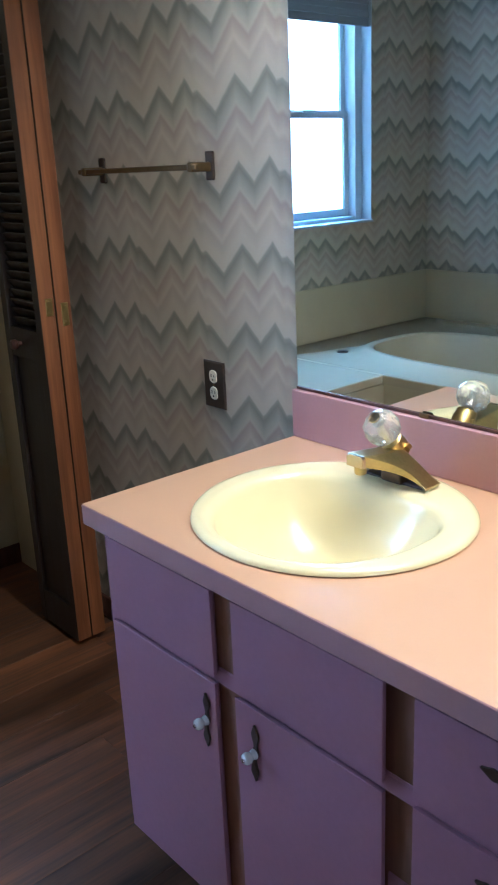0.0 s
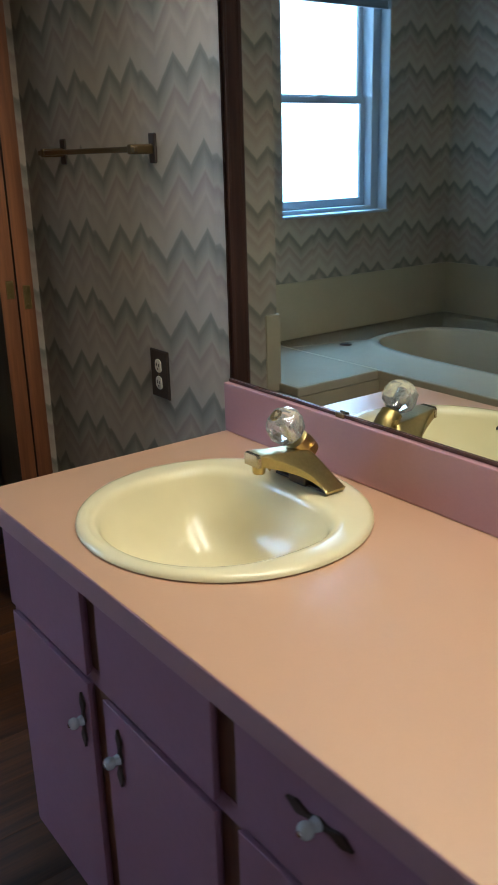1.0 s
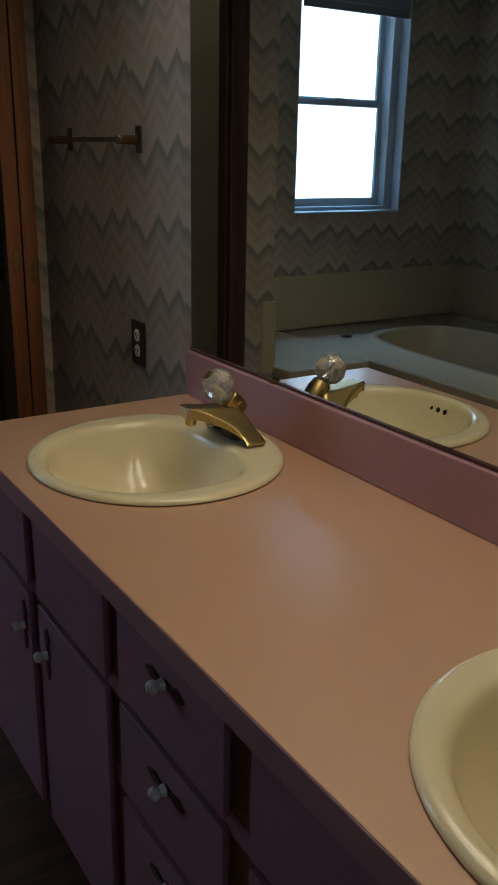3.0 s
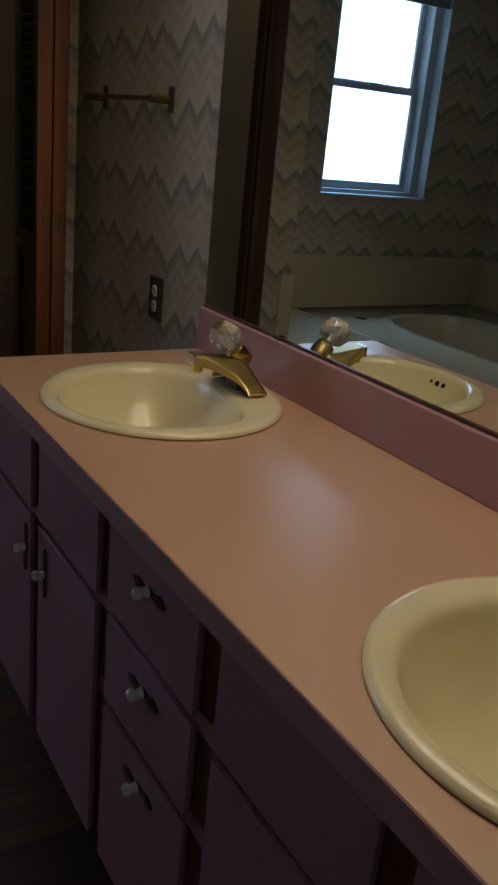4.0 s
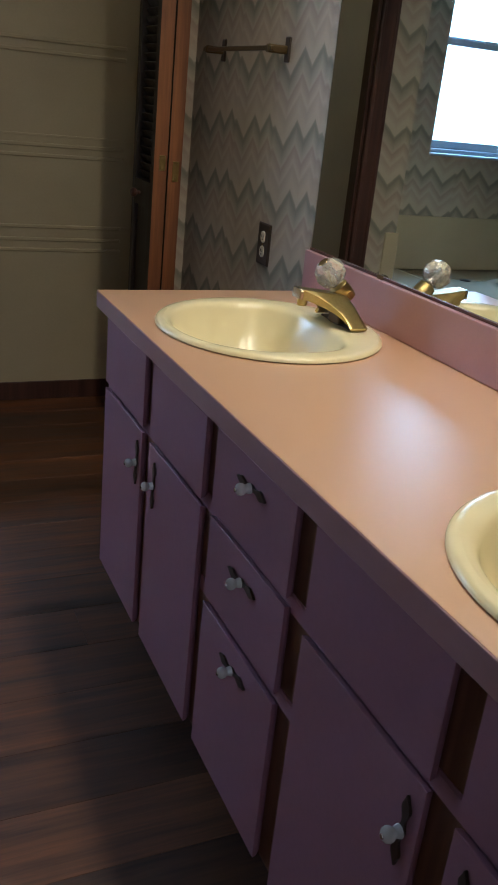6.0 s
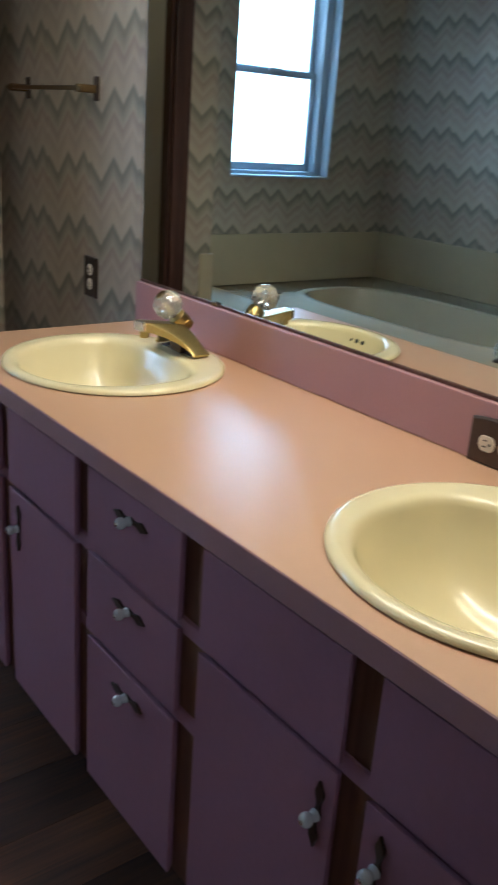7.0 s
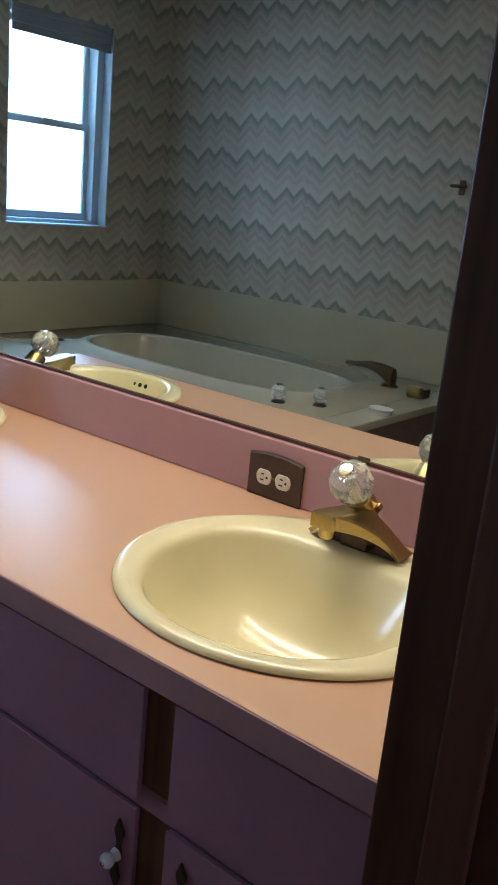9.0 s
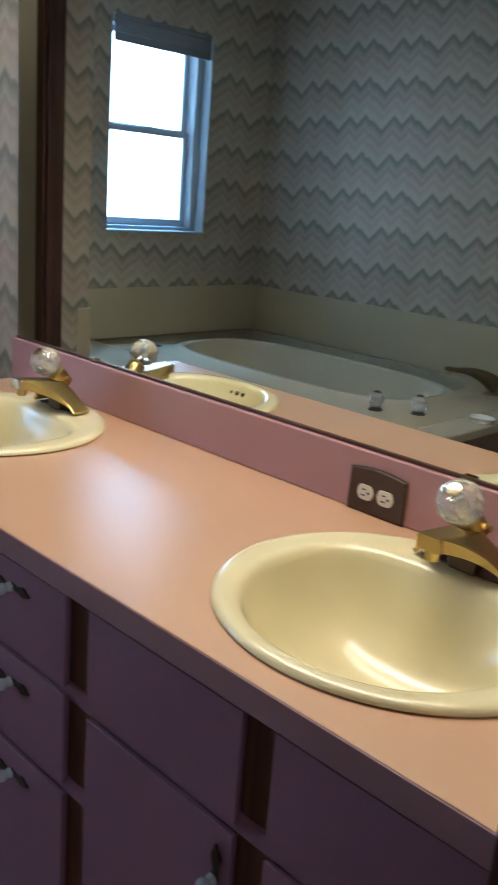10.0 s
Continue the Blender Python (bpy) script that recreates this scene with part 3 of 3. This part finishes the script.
for k, x in enumerate(BAYS):
    if k == 2:
        for z0, z1, kz in ((0.577, 0.716, 0.677), (0.418, 0.563, 0.520), (0.107, 0.400, 0.359)):
            d = part("drawer", slab_front(x, x + W - 0.007, z0, z1), MAUVE, van)
            pull(d, 0.846, kz, False)
    else:
        part("false_drawer", slab_front(x, x + W, 0.570, 0.716), MAUVE, van)
        d = part("door", slab_front(x, x + W, 0.107, 0.555), MAUVE, van)
        pull(d, {0: 0.300, 1: 0.415, 3: 1.300, 4: 1.400}[k], 0.481, True)


# countertop with two sink cut-outs
def plate_with_holes(x0, x1, y0, y1, z, b):
    cuts = [x0, (SINKS[0] + SINKS[1]) / 2, x1]
    n = 64
    for cx, xa, xb in zip(SINKS, cuts, cuts[1:]):
        ring, edge = [], []
        for i in range(n):
            w = 2 * math.pi * i / n
            co, si = math.cos(w), math.sin(w)
            ring.append([cx + (SA - 0.012) * co, SY + (SB - 0.012) * si])
            k = min((xb - cx) / co if co > 1e-9 else (xa - cx) / co if co < -1e-9 else 9e9, (y1 - SY) / si if si > 1e-9 else (y0 - SY) / si if si < -1e-9 else 9e9)
            edge.append([cx + k * co, SY + k * si])
        for corner in ((xa, y0), (xa, y1), (xb, y0), (xb, y1)):
            j = min(range(n), key=lambda q: (edge[q][0] - corner[0]) ** 2 + (edge[q][1] - corner[1]) ** 2)
            edge[j] = list(corner)
        r = [b.verts.new((*p, z)) for p in ring]
        e = [b.verts.new((*p, z)) for p in edge]
        low = [b.verts.new((*p, z - 0.035)) for p in ring]
        for i in range(n):
            j = (i + 1) % n
            b.faces.new([r[i], r[j], e[j], e[i]])
            b.faces.new([r[i], low[i], low[j], r[j]])
    return b


counter = holder("countertop", "peach laminate countertop with mauve edge and backsplash", "countertop")
part("top", plate_with_holes(0.0, LEN, FRONT, -0.001, TOP, bmesh.new()), LAMINATE, counter)
bm = box(-0.0005, LEN, FRONT - 0.0015, FRONT + 0.018, 0.733, TOP - 0.0012, 0.0012)
box(-0.0015, 0.018, FRONT + 0.0185, -0.002, 0.733, TOP - 0.0012, 0.0012, bm=bm)
part("edge_band", bm, MAUVE_EDGE, counter, "mauve laminate edge band")
part("backsplash", box(0.0, LEN, -0.019, -0.0008, TOP + 0.0008, 0.8705, 0.0015), MAUVE_EDGE, counter, "mauve backsplash strip")


def make_sink(cx):
    s = holder("sink", "bisque porcelain drop-in sink with rolled rim", "sink", "vanity sinks", (cx, SY, TOP))
    b = bmesh.new()
    n = 96
    ia, front, back, off = 0.181, 0.179, 0.135, -0.015

    def outer(k, z):
        return [b.verts.new(((SA + k) * math.cos(2 * math.pi * i / n), (SB + k) * math.sin(2 * math.pi * i / n), z)) for i in range(n)]

    def inner(s_, z, grow=0.0):
        out = []
        for i in range(n):
            w = 2 * math.pi * i / n
            co, si = math.cos(w), math.sin(w)
            bb, p = (back, 3.0) if si > 0 else (front, 2.1)
            a2, b2 = ia + grow, bb + grow
            r = (abs(co) ** p + abs(si) ** p) ** (-1 / p)
            out.append(b.verts.new((s_ * a2 * r * co, off + s_ * b2 * r * si - 0.012 * (1 - s_), z)))
        return out
    rings = [outer(-0.02, 0.0005), outer(-0.004, 0.0005), outer(0.0, 0.0025), outer(-0.0008, 0.006), outer(-0.004, 0.0092), outer(-0.009, 0.0108), outer(-0.016, 0.0112),
             inner(1, 0.0110, 0.018), inner(1, 0.0102, 0.011), inner(1, 0.0082, 0.005), inner(1, 0.0042, 0.0005), inner(0.98, -0.003), inner(0.955, -0.016), inner(0.91, -0.0313), inner(0.85, -0.0522), inner(0.77, -0.0731),
             inner(0.67, -0.0914), inner(0.55, -0.1061), inner(0.42, -0.1166), inner(0.28, -0.1235), inner(0.14, -0.1270)]
    for p, q in zip(rings, rings[1:]):
        for i in range(n):
            j = (i + 1) % n
            b.faces.new([p[i], p[j], q[j], q[i]])
    b.faces.new(rings[-1])
    part("bowl", b, BISQUE, s, "", True)
    part("drain", lathe([(0, 0.002), (0.012, 0.002), (0.014, 0.0005), (0.02, 0.003), (0.023, 0.0)], pose(0, -0.026, -0.1268), 24), BRASS, s, "brass drain ring", True)
    for dx in (-0.021, 0.0, 0.021):
        part("overflow_hole", lathe([(0, 0.0012), (0.005, 0.0012), (0.006, 0.0), (0.006, -0.008)], pose(dx - 0.008, -0.1853, -0.0165, -66, 0, 0), 14), BLACK, s, "dark overflow hole")
    return s


def make_faucet(cx, tip):
    tap = holder("faucet", "brushed brass single-handle faucet with crystal knob", "faucet", "vanity faucets", (cx, -0.099, TOP + 0.0112))
    # one arched shell, section by section across: low wings on both sides, a flat-topped spout forward in the middle
    half, neck, secs = 0.076, 0.0185, []
    cols = [-half + half * 2 * i / 60 for i in range(61)]
    for x in cols:
        u = max(0.0, abs(x) - neck) / (half - neck)
        front = -0.022 - 0.083 * (1 - u) ** 2.2
        back = 0.019 - 0.004 * (1 - u)
        ridge = 0.0085 + 0.0625 * (1 - u) ** 1.05
        top, under = [], []
        for k in range(15):
            v = k / 14
            y = back + (front - back) * v
            lift = (0.013 * v ** 1.3 - 0.010) * (1 - u) - 0.020 * max(0.0, 0.18 - v) / 0.18 * (1 - u)
            drop = 0.0012 * max(0.0, v - 0.93) / 0.07
            z = ridge + lift - drop
            thick = 0.0055 + 0.0125 * (1 - u) * (0.55 + 0.45 * v)
            top.append((x, y, z))
            under.append((x * 0.965, y + (0.004 * u if v > 0.5 else -0.002), max(0.0012, z - thick)))
        secs.append(top + under[::-1])
    part("spout", sweep(secs), BRASS, tap, "", True)
    # base block kept dark to give the shade beneath the spout
    base = box(-0.064, 0.064, -0.013, 0.013, 0.0, 0.0045, 0.0015)
    box(-0.022, 0.022, -0.020, 0.010, 0.0, 0.046, 0.004, bm=base)
    part("base", base, BRONZE, tap, "dark base block standing in for shade under the spout")
    tip_z = 0.0735
    nose = [[(x * w, y, z) for x, z in ((-0.0186, tip_z - 0.0195), (0.0186, tip_z - 0.0195), (0.0186, tip_z - 0.004), (0.0160, tip_z), (-0.0160, tip_z), (-0.0186, tip_z - 0.004))]
            for y, w in ((-0.1045, 1.0), (-0.1100, 0.97), (-0.1115, 0.88))]
    part("spout_tip", sweep(nose), tip, tap, "worn pale metal spout tip with window glint in its colour" if tip is PALE_METAL else "")
    part("aerator", lathe([(0, -0.012), (0.009, -0.012), (0.0105, -0.009), (0.0105, 0.006), (0, 0.006)], pose(0, -0.096, 0.050), 20), BRASS, tap, "", True)
    tilt = pose(-0.002, 0.000, 0.058, 40, 0, -4)
    part("stem", lathe([(0, -0.008), (0.0215, -0.008), (0.0215, 0.012), (0.0195, 0.02), (0.0195, 0.026), (0.012, 0.032), (0, 0.034)], tilt, 28), BRASS, tap, "", True)
    ear = sweep([[(0.014 + 0.013 * k, y + 0.006 * k, z + 0.004 * k) for y, z in ((-0.006 + 0.004 * k, -0.004), (0.008 - 0.003 * k, -0.004), (0.008 - 0.003 * k, 0.007), (-0.006 + 0.004 * k, 0.007))]
                 for k in (0.0, 0.6, 1.0)])
    ear.transform(tilt)
    part("handle_stop", ear, BRASS, tap, "small pointed handle stop")
    b = bmesh.new()
    bmesh.ops.create_icosphere(b, subdivisions=2, radius=0.0325)
    for v in b.verts:
        v.co.z = max(-0.026, min(0.027, v.co.z))
    b.transform(tilt @ Matrix.Translation((0, 0, 0.0585)))
    part("knob", b, CRYSTAL, tap, "faceted clear crystal knob")
    part("core", lathe([(0, 0), (0.007, 0), (0.007, 0.03), (0.009, 0.034), (0, 0.034)], tilt @ Matrix.Translation((0, 0, 0.035)), 16), CHROME, tap, "", True)
    part("cap", lathe([(0, 0.0), (0.011, 0.0), (0.010, 0.002), (0, 0.003)], tilt @ Matrix.Translation((0, 0, 0.0858)), 20), PALE_METAL, tap, "round pale cap", True)
    return tap


for cx in SINKS:
    make_sink(cx)
    make_faucet(cx, PALE_METAL if cx < 1 else BRASS)

# ---------- mirror ----------
mir = holder("mirror", "large frameless wall mirror over the backsplash", "mirror")
part("glass", box(0.005, LEN - 0.001, -0.006, -0.0008, 0.874, 1.87), MIRROR, mir)
part("channel", box(0.005, LEN - 0.001, -0.0098, -0.0062, 0.871, 0.877, 0.0008), DARK_CASING, mir, "thin dark bottom channel")
for x in (0.33, 1.272):
    part("clip", box(x - 0.011, x + 0.011, -0.0130, -0.0099, 0.869, 0.880, 0.002), OLD_BRASS, mir, "small metal mirror clip")


# ---------- strip light over the mirror ----------
# unseen boards, added to keep the strip light off the far walls
bm = box(0.0, 1.6665, -0.52, -0.505, 1.88, CEIL - 0.001)
box(0.0, 0.015, -0.505, -0.001, 1.88, CEIL - 0.001, bm=bm)
thing("soffit", bm, WHITE, "white shield added over the vanity to cut the lamp's spread", "soffit", "structure")
lamp = holder("strip_light", "long white strip light behind the added shield", "ceiling light", at=(0.83, -0.20, 2.17))
part("housing", box(-0.68, 0.68, -0.075, 0.075, 0.0, 0.029, 0.004), WHITE, lamp)
# disc added to go with the side room fill, out of view
lamp = holder("fill_lamp_disc", "small round disc added over the side room's fill lamp", "ceiling light", at=(-1.20, -0.42, CEIL))
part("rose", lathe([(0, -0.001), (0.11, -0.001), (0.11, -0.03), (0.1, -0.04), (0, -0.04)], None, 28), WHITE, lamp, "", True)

# ---------- outlets, towel bar ----------
def outlet(at, turn, bowed):
    o = holder("outlet", "brown bronze outlet plate with two ivory sockets" if not bowed else "horizontal bronze outlet plate with ivory sockets on the backsplash", "outlet", "outlets")
    o.matrix_world = at @ pose(0, 0, 0, 0, turn, 0)
    w, h = 0.036, 0.055
    pts = []
    for i in range(13):
        s = i / 12 * 2 - 1
        pts.append((w + (0.006 * (1 - s * s) if bowed else 0.0), s * h))
    line = pts + [(-w, h), (-w, -h)]
    part("plate", sweep([[(x * k, y, z * (1 - (1 - k) * w / h)) for x, z in line] for k, y in ((1, -0.0003), (1, -0.0035), (0.93, -0.0060), (0.87, -0.0064))]), BRONZE, o)
    for dz in (-0.0195, 0.0195):
        face = lathe([(0, 0.0085), (0.014, 0.0085), (0.0155, 0.0075), (0.0158, 0.005)], pose(0, 0, dz, 90, 0, 0), 24)
        for v in face.verts:
            v.co.x = max(-0.0125, min(0.0125, v.co.x))
        sock = part("socket", face, IVORY, o, "ivory socket")
        for dx, hgt in ((-0.005, 0.0075), (0.005, 0.006)):
            part("slot", box(dx - 0.0011, dx + 0.0011, -0.0092, -0.0086, dz - 0.001, dz - 0.001 + hgt), BLACK, sock)
        part("slot", lathe([(0, 0.0005), (0.0022, 0.0005), (0.0022, 0)], pose(0, -0.0086, dz - 0.007, 90, 0, 0), 12), BLACK, sock)
    part("screw", lathe([(0, 0.0022), (0.002, 0.002), (0.003, 0)], pose(0, -0.006, 0, 90, 0, 0), 12), OLD_BRASS, o)
    return o


outlet(pose(-0.272, 0, 0.834), 0, False)
outlet(pose(1.123, -0.0190, 0.806), -90, True)
bar = holder("towel_bar", "aged brass towel bar with two posts on the papered wall", "towel bar")
for x in (-0.668, -0.246):
    post = part("post", box(x - 0.009, x + 0.009, -0.060, -0.0065, 1.302, 1.322, 0.004), OLD_BRASS, bar)
    part("plate", box(x - 0.014, x + 0.014, -0.0065, -0.0005, 1.284, 1.343, 0.004), BRONZE, post)
part("rod", box(-0.695, -0.228, -0.058, -0.048, 1.306, 1.318, 0.003), OLD_BRASS, bar)

# ---------- floor ----------
floor = thing("floor", box(-1.54, 4.5, -3.0, 0.8, -0.06, -0.004), SUBFLOOR, "dark wood-look plank floor", "floor", "structure")
PW, PL = 0.152, 0.914
rng = random.Random(4)
shared = {}
for i in range(23):
    x0 = -1.44 + i * PW
    y = -2.9 + rng.random() * PL
    spans = [(-2.9, y)]
    while y < 0.0:
        spans.append((y, min(y + PL, 0.0)))
        y += PL
    for a, c in spans:
        length = round(c - a, 3)
        if length < 0.03:
            continue
        if length not in shared:
            shared[length] = mesh_of("plank", box(0.0002, PW - 0.0002, 0.0002, length - 0.0002, -0.004, 0.0, 0.0004, 1), PLANK)
        p = new("plank", shared[length])
        p.parent = floor
        p.location = (x0, a, 0)
